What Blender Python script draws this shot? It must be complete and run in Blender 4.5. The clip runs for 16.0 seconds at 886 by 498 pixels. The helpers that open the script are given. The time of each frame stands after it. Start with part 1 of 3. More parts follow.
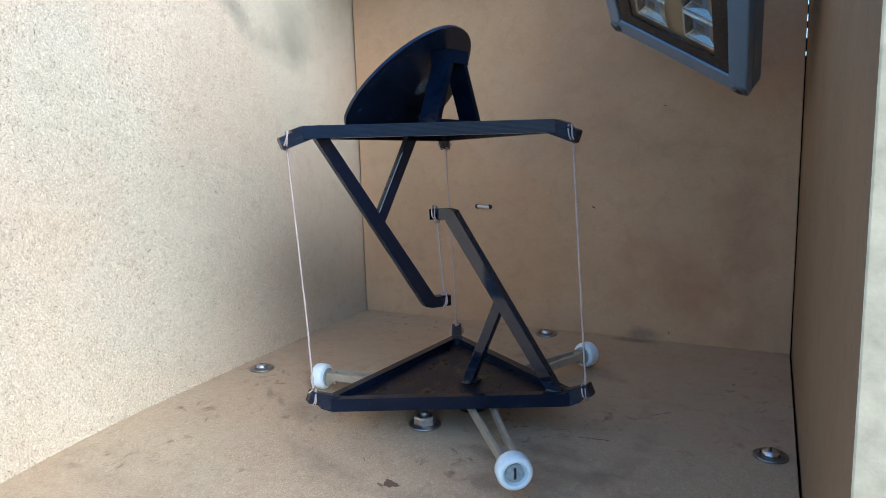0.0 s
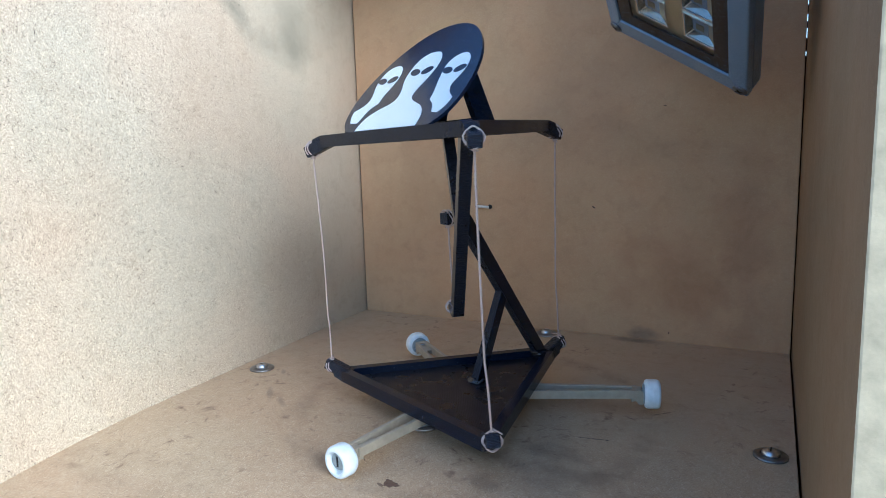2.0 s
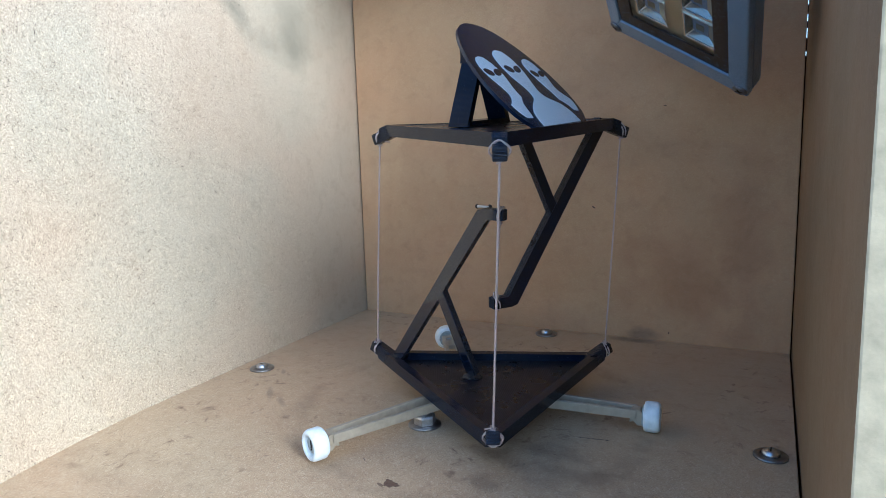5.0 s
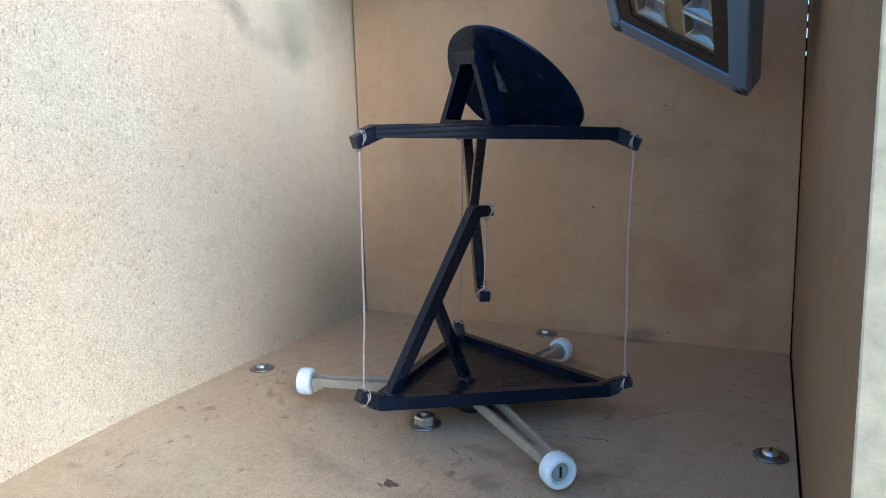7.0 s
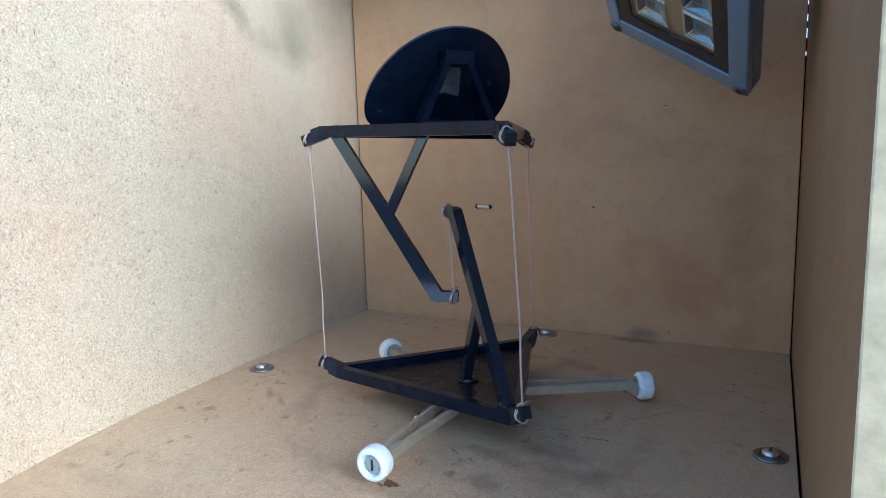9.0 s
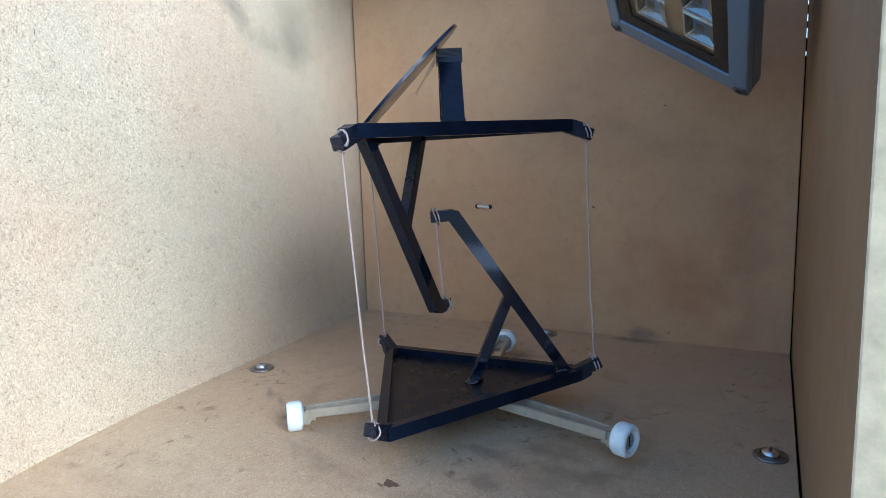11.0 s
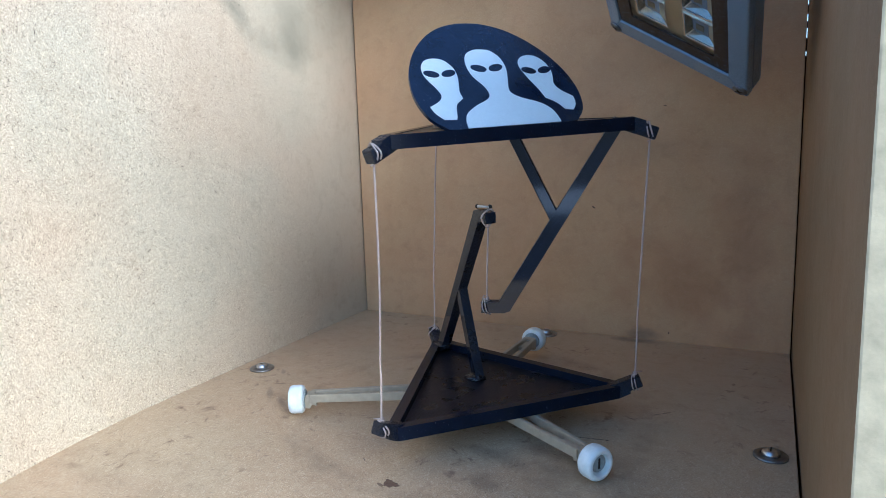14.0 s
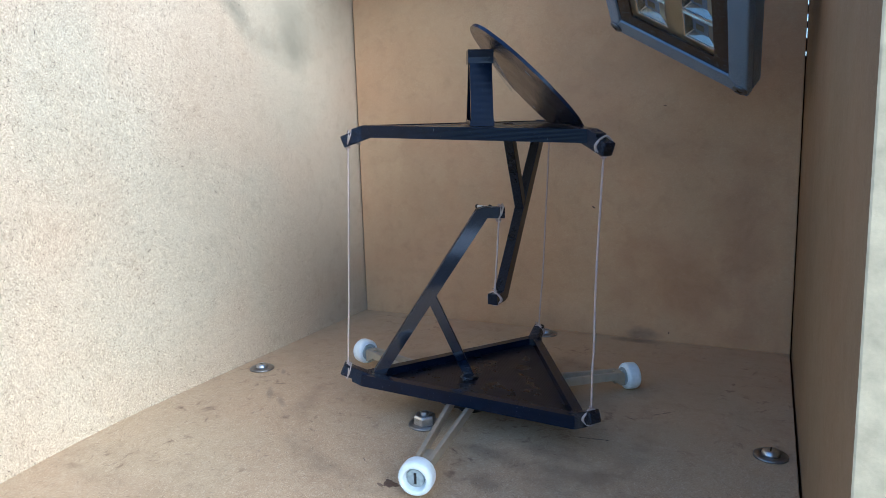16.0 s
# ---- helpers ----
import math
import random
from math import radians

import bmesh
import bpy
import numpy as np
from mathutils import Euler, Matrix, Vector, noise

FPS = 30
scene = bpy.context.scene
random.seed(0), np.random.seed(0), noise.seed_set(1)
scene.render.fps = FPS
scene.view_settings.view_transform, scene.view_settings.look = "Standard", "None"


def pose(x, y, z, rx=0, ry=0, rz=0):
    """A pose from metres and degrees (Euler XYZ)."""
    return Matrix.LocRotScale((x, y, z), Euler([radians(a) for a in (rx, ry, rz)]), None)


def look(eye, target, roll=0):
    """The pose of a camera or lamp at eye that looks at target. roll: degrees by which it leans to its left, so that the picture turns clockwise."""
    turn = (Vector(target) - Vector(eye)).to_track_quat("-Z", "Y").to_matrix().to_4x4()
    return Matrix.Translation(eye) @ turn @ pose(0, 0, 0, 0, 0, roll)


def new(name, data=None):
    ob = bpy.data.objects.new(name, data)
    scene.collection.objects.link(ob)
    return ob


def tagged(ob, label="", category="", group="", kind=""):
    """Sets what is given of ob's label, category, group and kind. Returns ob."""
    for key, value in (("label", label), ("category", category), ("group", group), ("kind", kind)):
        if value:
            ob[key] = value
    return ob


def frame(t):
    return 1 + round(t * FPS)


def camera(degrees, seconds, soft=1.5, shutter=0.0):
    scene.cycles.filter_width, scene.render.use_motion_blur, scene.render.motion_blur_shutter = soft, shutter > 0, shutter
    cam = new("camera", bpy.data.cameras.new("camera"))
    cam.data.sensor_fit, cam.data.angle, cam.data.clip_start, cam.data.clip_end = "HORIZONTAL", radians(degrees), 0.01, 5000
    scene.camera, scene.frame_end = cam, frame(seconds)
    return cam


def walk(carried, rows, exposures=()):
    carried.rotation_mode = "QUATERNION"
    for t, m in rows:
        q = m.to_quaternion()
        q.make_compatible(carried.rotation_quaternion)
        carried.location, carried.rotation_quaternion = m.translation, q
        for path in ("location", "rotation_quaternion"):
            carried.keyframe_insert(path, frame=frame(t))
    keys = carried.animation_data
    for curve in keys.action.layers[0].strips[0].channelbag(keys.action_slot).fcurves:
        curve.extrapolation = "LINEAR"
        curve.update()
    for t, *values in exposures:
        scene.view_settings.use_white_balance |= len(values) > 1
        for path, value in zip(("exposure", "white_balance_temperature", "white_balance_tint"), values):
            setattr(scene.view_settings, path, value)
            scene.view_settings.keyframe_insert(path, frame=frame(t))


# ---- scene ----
# The camera stands still on a stand before the open front of the box.
EYE = Vector((-0.0007, -0.5103, 0.2152))
YAW, PITCH = 0.0360, -0.1734
cam = camera(65.13, 16.0, soft=0.5, shutter=0.25)
CAM_POSE = look(EYE, EYE + Vector((-math.sin(YAW) * math.cos(PITCH), math.cos(YAW) * math.cos(PITCH), math.sin(PITCH))), -1.65)
walk(cam, [(0.0, CAM_POSE), (16.0, CAM_POSE)], [(0.0, 1.06, 4760, 5), (16.0, 1.06, 4760, 5)])

# The box: u runs along the back wall, v from the back wall to the open front, z up.
BOX = Matrix(((0.90975, -0.41517, 0, -0.1256), (-0.41517, -0.90975, 0, 0.3041), (0, 0, 1, 0), (0, 0, 0, 1)))
BOX_W, BOX_D, BOX_H, BOARD = 0.4632, 0.566, 0.444, 0.016


def in_box(u, v, z=0.0):
    return BOX @ Vector((u, v, z))


# ---------------------------------------------------------------- light
SUN_FROM = (BOX.to_3x3() @ Vector((0.88, 0.40, 0.50))).normalized()
world = bpy.data.worlds.new("daylight")
scene.world = world
world.use_nodes = True
wn = world.node_tree
sky = wn.nodes.new("ShaderNodeTexSky")
sky.sky_type, sky.sun_disc = "NISHITA", False
sky.sun_elevation = math.asin(SUN_FROM.z)
sky.air_density, sky.dust_density, sky.ozone_density = 1.0, 1.2, 1.0
sky.sun_rotation = math.atan2(SUN_FROM.x, SUN_FROM.y)
wn.links.new(sky.outputs[0], wn.nodes["Background"].inputs[0])
wn.nodes["Background"].inputs[1].default_value = 0.15

sun = new("sun", bpy.data.lights.new("sun", "SUN"))
sun.data.energy, sun.data.angle, sun.data.color = 2.2, radians(30), (1.0, 0.92, 0.82)
sun.matrix_world = look(SUN_FROM * 5, (0, 0, 0))


# ---------------------------------------------------------------- materials
class Nodes:
    """A short way to write node trees."""

    def __init__(self, name, mat=None):
        self.mat = mat or bpy.data.materials.new(name)
        self.mat.use_nodes = True
        self.tree = self.mat.node_tree
        self.bsdf = self.tree.nodes["Principled BSDF"]

    def add(self, kind, **kw):
        n = self.tree.nodes.new(kind)
        for k, val in kw.items():
            n.inputs[k].default_value = val
        return n

    def link(self, a, b):
        self.tree.links.new(a, b)

    def coords(self, scale=(1, 1, 1), rot=(0, 0, 0), loc=(0, 0, 0), which="Object"):
        c = self.add("ShaderNodeTexCoord")
        m = self.add("ShaderNodeMapping", Scale=scale, Rotation=rot, Location=loc)
        self.link(c.outputs[which], m.inputs["Vector"])
        return m.outputs[0]

    def noise(self, scale, detail=4, rough=0.55, vec=None, dist=0.0):
        n = self.add("ShaderNodeTexNoise", Scale=scale, Detail=detail, Roughness=rough, Distortion=dist)
        self.link(vec if vec else self.coords(), n.inputs["Vector"])
        return n.outputs["Fac"]

    def ramp(self, fac, a, b, ca=(0, 0, 0, 1), cb=(1, 1, 1, 1)):
        r = self.add("ShaderNodeValToRGB")
        r.color_ramp.elements[0].position, r.color_ramp.elements[1].position = a, b
        r.color_ramp.elements[0].color, r.color_ramp.elements[1].color = ca, cb
        self.link(fac, r.inputs[0])
        return r.outputs[0]

    def mix(self, fac, a, b, blend="MIX"):
        m = self.tree.nodes.new("ShaderNodeMix")
        m.data_type, m.blend_type = "RGBA", blend
        for sock, val in ((m.inputs[0], fac), (m.inputs[6], a), (m.inputs[7], b)):
            if hasattr(val, "is_output"):
                self.link(val, sock)
            elif isinstance(val, (int, float)):
                sock.default_value = val
            else:
                sock.default_value = (*val, 1) if len(val) == 3 else val
        return m.outputs[2]

    def math(self, op, a, b=0.0):
        m = self.tree.nodes.new("ShaderNodeMath")
        m.operation = op
        for sock, val in ((m.inputs[0], a), (m.inputs[1], b)):
            if hasattr(val, "is_output"):
                self.link(val, sock)
            else:
                sock.default_value = val
        return m.outputs[0]

    def bump(self, height, strength, dist=0.001):
        b = self.add("ShaderNodeBump", Strength=strength, Distance=dist)
        self.link(height, b.inputs["Height"])
        self.link(b.outputs[0], self.bsdf.inputs["Normal"])

    def put(self, **kw):
        for k, val in kw.items():
            k = k.replace("_", " ")
            if hasattr(val, "is_output"):
                self.link(val, self.bsdf.inputs[k])
            else:
                self.bsdf.inputs[k].default_value = (*val, 1) if isinstance(val, tuple) and len(val) == 3 else val
        return self.mat


def fibres(n, normal, wide, long, cut, count, first):
    """Short hair-like flecks lying every way in the plane of a pressed fibre board."""
    total = None
    for k in range(count):
        rot, size = [0, 0, 0], [wide, wide, wide]
        rot[normal] = first + k * math.pi / count
        size[(normal + 1) % 3] = long
        m = n.add("ShaderNodeMapping", Scale=size, Rotation=rot, Location=(0.31 * k + first, 0.17 * k, 0.04 * k))
        m.vector_type = "TEXTURE"
        c = n.add("ShaderNodeTexCoord")
        n.link(c.outputs["Object"], m.inputs["Vector"])
        f = n.ramp(n.noise(1.0, 1.0, 0.5, m.outputs[0], 0.35), cut, cut + 0.06)
        total = f if total is None else n.math("MAXIMUM", total, f)
    return total


def fibreboard(name, normal, base, tint, fleck, dirt, fine=1.0, fibre_fade=(0.0, 0.001, 1.0)):
    """Pressed fibre board. The last argument says where along v the fibre marks come in and how much of them the back
    keeps, set to fit the camera's view.
    """
    n = Nodes(name)
    sep = n.add("ShaderNodeSeparateXYZ")
    n.link(n.coords(), sep.inputs[0])
    drift = n.math("ADD", sep.outputs["Y"], n.math("MULTIPLY", n.math("SUBTRACT", n.noise(8, 3, 0.6, n.coords(loc=(3.0, 2.0, 6.0))), 0.5), 0.16))
    span = n.add("ShaderNodeMapRange")
    for key, val in (("From Min", fibre_fade[0]), ("From Max", fibre_fade[1]), ("To Min", fibre_fade[2]), ("To Max", 1.0)):
        span.inputs[key].default_value = val
    n.link(drift, span.inputs["Value"])
    keep = span.outputs["Result"]
    cloud = n.noise(9, 5, 0.6)
    col = n.mix(n.ramp(cloud, 0.32, 0.7), base, tint)
    grain = n.noise(1100, 4, 0.8)
    faded_grain = n.math("MULTIPLY", n.math("SUBTRACT", grain, 0.5), keep)
    col = n.mix(n.ramp(n.math("ADD", faded_grain, 0.5), 0.36, 0.66), n.mix(0.30 * fine, col, (0.10, 0.06, 0.03)), n.mix(0.14 * fine, col, (0.95, 0.88, 0.72)))
    hue = n.ramp(n.noise(7, 3, 0.5, n.coords(loc=(2.2, 5.0, 1.3)), 0.4), 0.38, 0.62, (1.03, 0.985, 0.965, 1), (0.975, 1.005, 1.015, 1))
    col = n.mix(1.0, col, hue, "MULTIPLY")
    mottle = n.noise(70, 4, 0.65, None, 0.5)
    col = n.mix(n.math("MULTIPLY", n.ramp(mottle, 0.5, 0.72), 0.16), col, (0.20, 0.12, 0.055))
    light = fibres(n, normal, 0.0006, 0.0040, 0.66, 4, 0.35)
    dark = n.math("MAXIMUM", fibres(n, normal, 0.00056, 0.0046, 0.700, 5, 0.1), fibres(n, normal, 0.0010, 0.0066, 0.742, 3, 0.9))
    col = n.mix(n.math("MULTIPLY", n.math("MULTIPLY", light, keep), 0.42 * fine), col, (0.78, 0.66, 0.44))
    col = n.mix(n.math("MINIMUM", n.math("MULTIPLY", n.math("MULTIPLY", dark, keep), fleck), 1.0), col, (0.045, 0.022, 0.008))
    stain = n.ramp(n.noise(5.5, 6, 0.6, n.coords(loc=(4.2, 1.1, 2.0)), 0.8), 0.55, 0.75)
    col = n.mix(n.math("MULTIPLY", stain, dirt), col, (0.22, 0.13, 0.07))
    n.bump(n.math("ADD", n.math("MULTIPLY", grain, 0.6), n.math("SUBTRACT", light, dark)), 0.25, 0.0006)
    n.put(Roughness=n.ramp(mottle, 0.2, 0.8, (0.62, 0.62, 0.62, 1), (0.82, 0.82, 0.82, 1)), Base_Color=col)
    return n, col


# darker than the other boards: the side wall's shade is put into its colour
MDF_SHADED = fibreboard("fibreboard_shaded", 0, (0.27, 0.172, 0.082), (0.23, 0.142, 0.064), 0.15, 0.3, 0.2)[0].mat


def spot(n, centre, size, hard, amount, rot=(0, 0, 0), wobble=0.5, scale=110.0):
    """The mask of one uneven blot on a board."""
    pos = n.add("ShaderNodeTexCoord")
    wob = n.add("ShaderNodeTexNoise", Scale=scale, Detail=4.0)
    n.link(pos.outputs["Object"], wob.inputs["Vector"])
    m = n.add("ShaderNodeMapping", Location=centre, Rotation=rot, Scale=size)
    m.vector_type = "TEXTURE"
    n.link(pos.outputs["Object"], m.inputs["Vector"])
    ln = n.add("ShaderNodeVectorMath")
    ln.operation = "LENGTH"
    n.link(m.outputs[0], ln.inputs[0])
    d = n.math("ADD", ln.outputs["Value"], n.math("MULTIPLY", n.math("SUBTRACT", wob.outputs["Fac"], 0.5), wobble * 3))
    return n.math("MULTIPLY", n.ramp(d, 1.0 - hard, 1.0, (1, 1, 1, 1), (0, 0, 0, 1)), amount), d


BROWN, GREY, NICK, RED, WALL_SHADE = (0.10, 0.065, 0.04), (0.14, 0.11, 0.085), (0.035, 0.022, 0.014), (0.085, 0.035, 0.02), (0.15, 0.145, 0.10)


def floor_material():
    """Fibre board greyed by use, with a spilled brown spot, the rollers' dirty track and a scratch."""
    n, col = fibreboard("fibreboard_floor", 2, (0.585, 0.405, 0.215), (0.52, 0.350, 0.180), 0.5, 0.3, 1.2, (0.12, 0.32, 0.3))
    marks = (
        (0.2415, 0.3515, 0.0062, 0.0036, 0.12, 0.85, 0.5, 0.75, 170, RED), (0.2365, 0.3545, 0.0026, 0.0014, 0.2, 0.7, 0.3, 1.0, 240, RED),
        (0.289, 0.292, 0.034, 0.012, 0.9, 0.38, 0.3, 0.8, 60, BROWN), (0.318, 0.272, 0.030, 0.012, 0.9, 0.35, 0.1, 0.9, 70, BROWN),
        (0.350, 0.300, 0.040, 0.020, 0.9, 0.32, -0.3, 0.9, 50, BROWN), (0.292, 0.326, 0.020, 0.012, 0.8, 0.36, 0.4, 0.9, 80, BROWN),
        (0.072, 0.262, 0.020, 0.0035, 0.7, 0.4, 0.9, 0.5, 80, GREY), (0.092, 0.272, 0.014, 0.004, 0.7, 0.35, 0.7, 0.5, 80, GREY),
        (0.048, 0.215, 0.010, 0.003, 0.7, 0.4, 0.9, 0.5, 80, GREY), (0.338, 0.2420, 0.0140, 0.00055, 0.3, 0.9, -0.13, 1.3, 300, NICK),
        (0.377, 0.180, 0.0100, 0.0005, 0.4, 0.7, -0.75, 1.5, 300, NICK), (0.209, 0.330, 0.0032, 0.0004, 0.3, 0.7, 0.8, 0.8, 200, NICK),
        (0.325, 0.008, 0.030, 0.009, 0.8, 0.6, 0.0, 0.5, 50, GREY))
    for u, v, ru, rv, hard, amount, turn, wobble, scale, colour in marks:
        col = n.mix(spot(n, (u, v, 0), (ru, rv, 1), hard, amount, (0, 0, turn), wobble, scale)[0], col, colour)
    rust = n.math("MULTIPLY", n.ramp(n.noise(90, 5, 0.7, n.coords(loc=(1.5, 8.0, 0)), 0.6), 0.57, 0.68), n.ramp(n.noise(12, 3, 0.5, n.coords(loc=(3, 3, 0))), 0.44, 0.60))
    col = n.mix(n.math("MULTIPLY", rust, 0.7), col, (0.12, 0.055, 0.03))
    # brown ring that the rollers have worn round the hub
    d = spot(n, (0.2406, 0.2245, 0), (0.135, 0.135, 1), 0.5, 1.0, (0, 0, 0), 0.03, 40)[1]
    ring = n.ramp(n.math("ABSOLUTE", n.math("SUBTRACT", d, 1.0)), 0.02, 0.10, (1, 1, 1, 1), (0, 0, 0, 1))
    patch = n.ramp(n.noise(14, 4, 0.7, n.coords(loc=(7, 3, 0))), 0.42, 0.62)
    col = n.mix(n.math("MULTIPLY", n.math("MULTIPLY", ring, patch), 0.4), col, (0.14, 0.09, 0.055))
    n.put(Base_Color=col)
    return n.mat


def back_material():
    """Browner board with reddish stains, a few nicks and a grey patch near the floor."""
    n, col = fibreboard("fibreboard_back", 1, (0.56, 0.355, 0.180), (0.48, 0.295, 0.140), 0.10, 0.3, 0.3)
    marks = (
        (0.2773, 0.1319, 0.0024, 0.0007, 0.3, 0.9, 0.6, 0.5, 300, NICK), (0.3444, 0.2296, 0.0016, 0.0008, 0.3, 0.8, 0.0, 0.6, 300, NICK),
        (0.3533, 0.0086, 0.0008, 0.0012, 0.3, 0.9, 0.0, 0.5, 300, NICK), (0.326, 0.004, 0.022, 0.009, 0.8, 0.55, 0.0, 0.6, 60, GREY),
        (0.360, 0.060, 0.070, 0.050, 0.9, 0.35, 0.2, 0.8, 25, (0.28, 0.12, 0.055)), (0.100, 0.200, 0.050, 0.090, 0.9, 0.2, 0.3, 0.8, 25, (0.30, 0.15, 0.07)),
        (0.420, 0.100, 0.030, 0.100, 0.9, 0.35, 0.0, 0.7, 25, (0.24, 0.11, 0.055)))
    for u, z, ru, rz, hard, amount, turn, wobble, scale, colour in marks:
        col = n.mix(spot(n, (u, 0, z), (ru, 1, rz), hard, amount, (0, turn, 0), wobble, scale)[0], col, colour)
    n.put(Base_Color=col)
    return n.mat


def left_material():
    """Pale board with soft greenish cast shade painted along its upper part."""
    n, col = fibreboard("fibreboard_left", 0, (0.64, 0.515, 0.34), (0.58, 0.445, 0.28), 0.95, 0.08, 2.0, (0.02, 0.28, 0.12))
    # soft shadow blots, put into the board's colour
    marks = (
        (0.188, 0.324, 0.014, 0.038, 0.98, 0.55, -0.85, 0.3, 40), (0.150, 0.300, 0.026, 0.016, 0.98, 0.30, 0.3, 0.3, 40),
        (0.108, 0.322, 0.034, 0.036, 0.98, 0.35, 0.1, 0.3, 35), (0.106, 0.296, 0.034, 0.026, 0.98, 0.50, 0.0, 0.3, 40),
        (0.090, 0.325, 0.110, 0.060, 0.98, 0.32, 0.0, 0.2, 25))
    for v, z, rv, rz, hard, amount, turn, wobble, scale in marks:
        col = n.mix(spot(n, (0, v, z), (1, rv, rz), hard, amount, (turn, 0, 0), wobble, scale)[0], col, WALL_SHADE)
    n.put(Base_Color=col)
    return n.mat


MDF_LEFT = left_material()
MDF_FLOOR = floor_material()
MDF_BACK = back_material()


def printed_plastic(name, colour, axis="Z", rough=0.32, layer=0.0008, relief=0.22, shine=0.22, scuff=0.0):
    """Shiny black filament with the layers of the print as fine ridges."""
    n = Nodes(name)
    w = n.add("ShaderNodeTexWave", Scale=0.314 / layer, Distortion=0.8, Detail=2.0)
    w.bands_direction = axis
    w.inputs["Detail Scale"].default_value = 0.3
    n.link(n.coords(), w.inputs["Vector"])
    smear = n.noise(60, 5, 0.6)
    col = n.mix(n.ramp(smear, 0.3, 0.7), colour, tuple(c * 1.7 for c in colour))
    specks = n.ramp(n.noise(900, 2, 0.5), 0.70, 0.74)
    col = n.mix(n.math("MULTIPLY", specks, 0.25), col, (0.25, 0.26, 0.3))
    rough_skin = n.math("MULTIPLY", n.noise(650, 3, 0.6, n.coords((0.6, 0.6, 1.6))), scuff)
    n.bump(n.math("ADD", n.math("ADD", w.outputs["Fac"], n.math("MULTIPLY", smear, 0.5)), rough_skin), relief, 0.0003)
    return n.put(Specular_IOR_Level=shine, Base_Color=col, Roughness=n.ramp(smear, 0.2, 0.8, (rough * 0.6,) * 3 + (1,), (rough * 1.5,) * 3 + (1,)))


def plain(name, colour, rough, metal=0.0, var=0.15, scale=80, bump=0.08, **more):
    n = Nodes(name)
    f = n.noise(scale, 5, 0.6)
    g = n.noise(scale * 9, 3, 0.6)
    col = n.mix(n.ramp(f, 0.25, 0.75), tuple(c * (1 - var) for c in colour), tuple(min(1, c * (1 + var)) for c in colour))
    n.bump(n.math("ADD", f, n.math("MULTIPLY", g, 0.4)), bump, 0.0004)
    r = n.ramp(g, 0.2, 0.8, (max(0.02, rough - 0.07),) * 3 + (1,), (rough + 0.07,) * 3 + (1,))
    return n.put(Base_Color=col, Roughness=r, Metallic=metal, **more)


BLACK = printed_plastic("black_filament", (0.003, 0.006, 0.015), "Z", 0.20, 0.0008, 0.10, 0.24)
BLACK_ARM = printed_plastic("black_filament_side", (0.003, 0.006, 0.015), "Y", 0.06, 0.0008, 0.02, 0.8)
BLACK_LAYERED = printed_plastic("black_filament_layers", (0.003, 0.006, 0.015), "Y", 0.30, 0.0007, 0.9, 0.30, 4.0)
BLACK_FLAT = printed_plastic("black_filament_flat", (0.006, 0.007, 0.012), "X", 0.30, 0.0012)
BLACK_SCUFFED = printed_plastic("black_filament_scuffed", (0.003, 0.006, 0.015), "Z", 0.16, 0.0008, 0.9, 0.6, 6.0)
BLACK_HUB = plain("black_nylon", (0.012, 0.012, 0.013), 0.45)


def sign_material():
    """Smooth black sheet with a few thin silvery scratches."""
    mat = printed_plastic("sign_black", (0.007, 0.012, 0.028), "X", 0.20, 0.0012, 0.06, 0.4)
    n = Nodes("", mat)
    base = n.bsdf.inputs["Base Color"].links[0].from_socket
    fine = fibres(n, 2, 0.0006, 0.0120, 0.69, 1, 0.55)
    zone = n.ramp(n.noise(22, 3, 0.6, n.coords(loc=(1.7, 0.4, 2.2))), 0.48, 0.60)
    n.put(Base_Color=n.mix(n.math("MULTIPLY", n.math("MULTIPLY", fine, zone), 0.55), base, (0.45, 0.50, 0.58)))
    return mat


SIGN_BLACK = sign_material()
SIGN_WHITE = plain("white_filament", (0.92, 0.97, 0.94), 0.26, 0, 0.03, 300, 0.12, Specular_IOR_Level=0.9)
GLUE = plain("glue", (0.012, 0.013, 0.018), 0.09, 0, 0.3, 500, 0.5)
TAPE = plain("clear_tape", (0.85, 0.87, 0.9), 0.10, 0, 0.03, 200, 0.3, Alpha=0.2)
LINE = plain("nylon_line", (0.68, 0.54, 0.46), 0.16, 0, 0.1, 400, 0.05, Transmission_Weight=0.3)
WHEEL_WHITE = plain("roller_white", (0.84, 0.90, 0.87), 0.36, 0, 0.14, 220, 0.15)
AXLE = plain("axle_grey", (0.33, 0.37, 0.36), 0.42, 0, 0.25, 400, 0.2)
ARM = plain("arm_plastic", (0.38, 0.32, 0.225), 0.40, 0, 0.16, 160, 0.12)
ZINC = plain("zinc_steel", (0.62, 0.63, 0.65), 0.30, 1.0, 0.2, 300, 0.12)
ZINC_DULL = plain("zinc_dull", (0.33, 0.32, 0.31), 0.42, 1.0, 0.25, 300, 0.2)
PAINT = plain("powder_coat", (0.23, 0.34, 0.51), 0.28, 0.25, 0.12, 700, 0.35)
GASKET = plain("glass_border", (0.010, 0.014, 0.022), 0.25, 0, 0.2, 80, 0.02)
CHROME = plain("chrome", (0.88, 0.91, 0.93), 0.16, 1.0, 0.04, 60, 0.1)
MIRROR = plain("reflector", (0.52, 0.54, 0.43), 0.36, 1.0, 0.06, 60, 0.05)
CUP = plain("cup_mirror", (0.24, 0.26, 0.25), 0.14, 1.0, 0.2, 120, 0.25)
SCREW = plain("screw_steel", (0.22, 0.25, 0.29), 0.3, 1.0, 0.25, 300, 0.2)
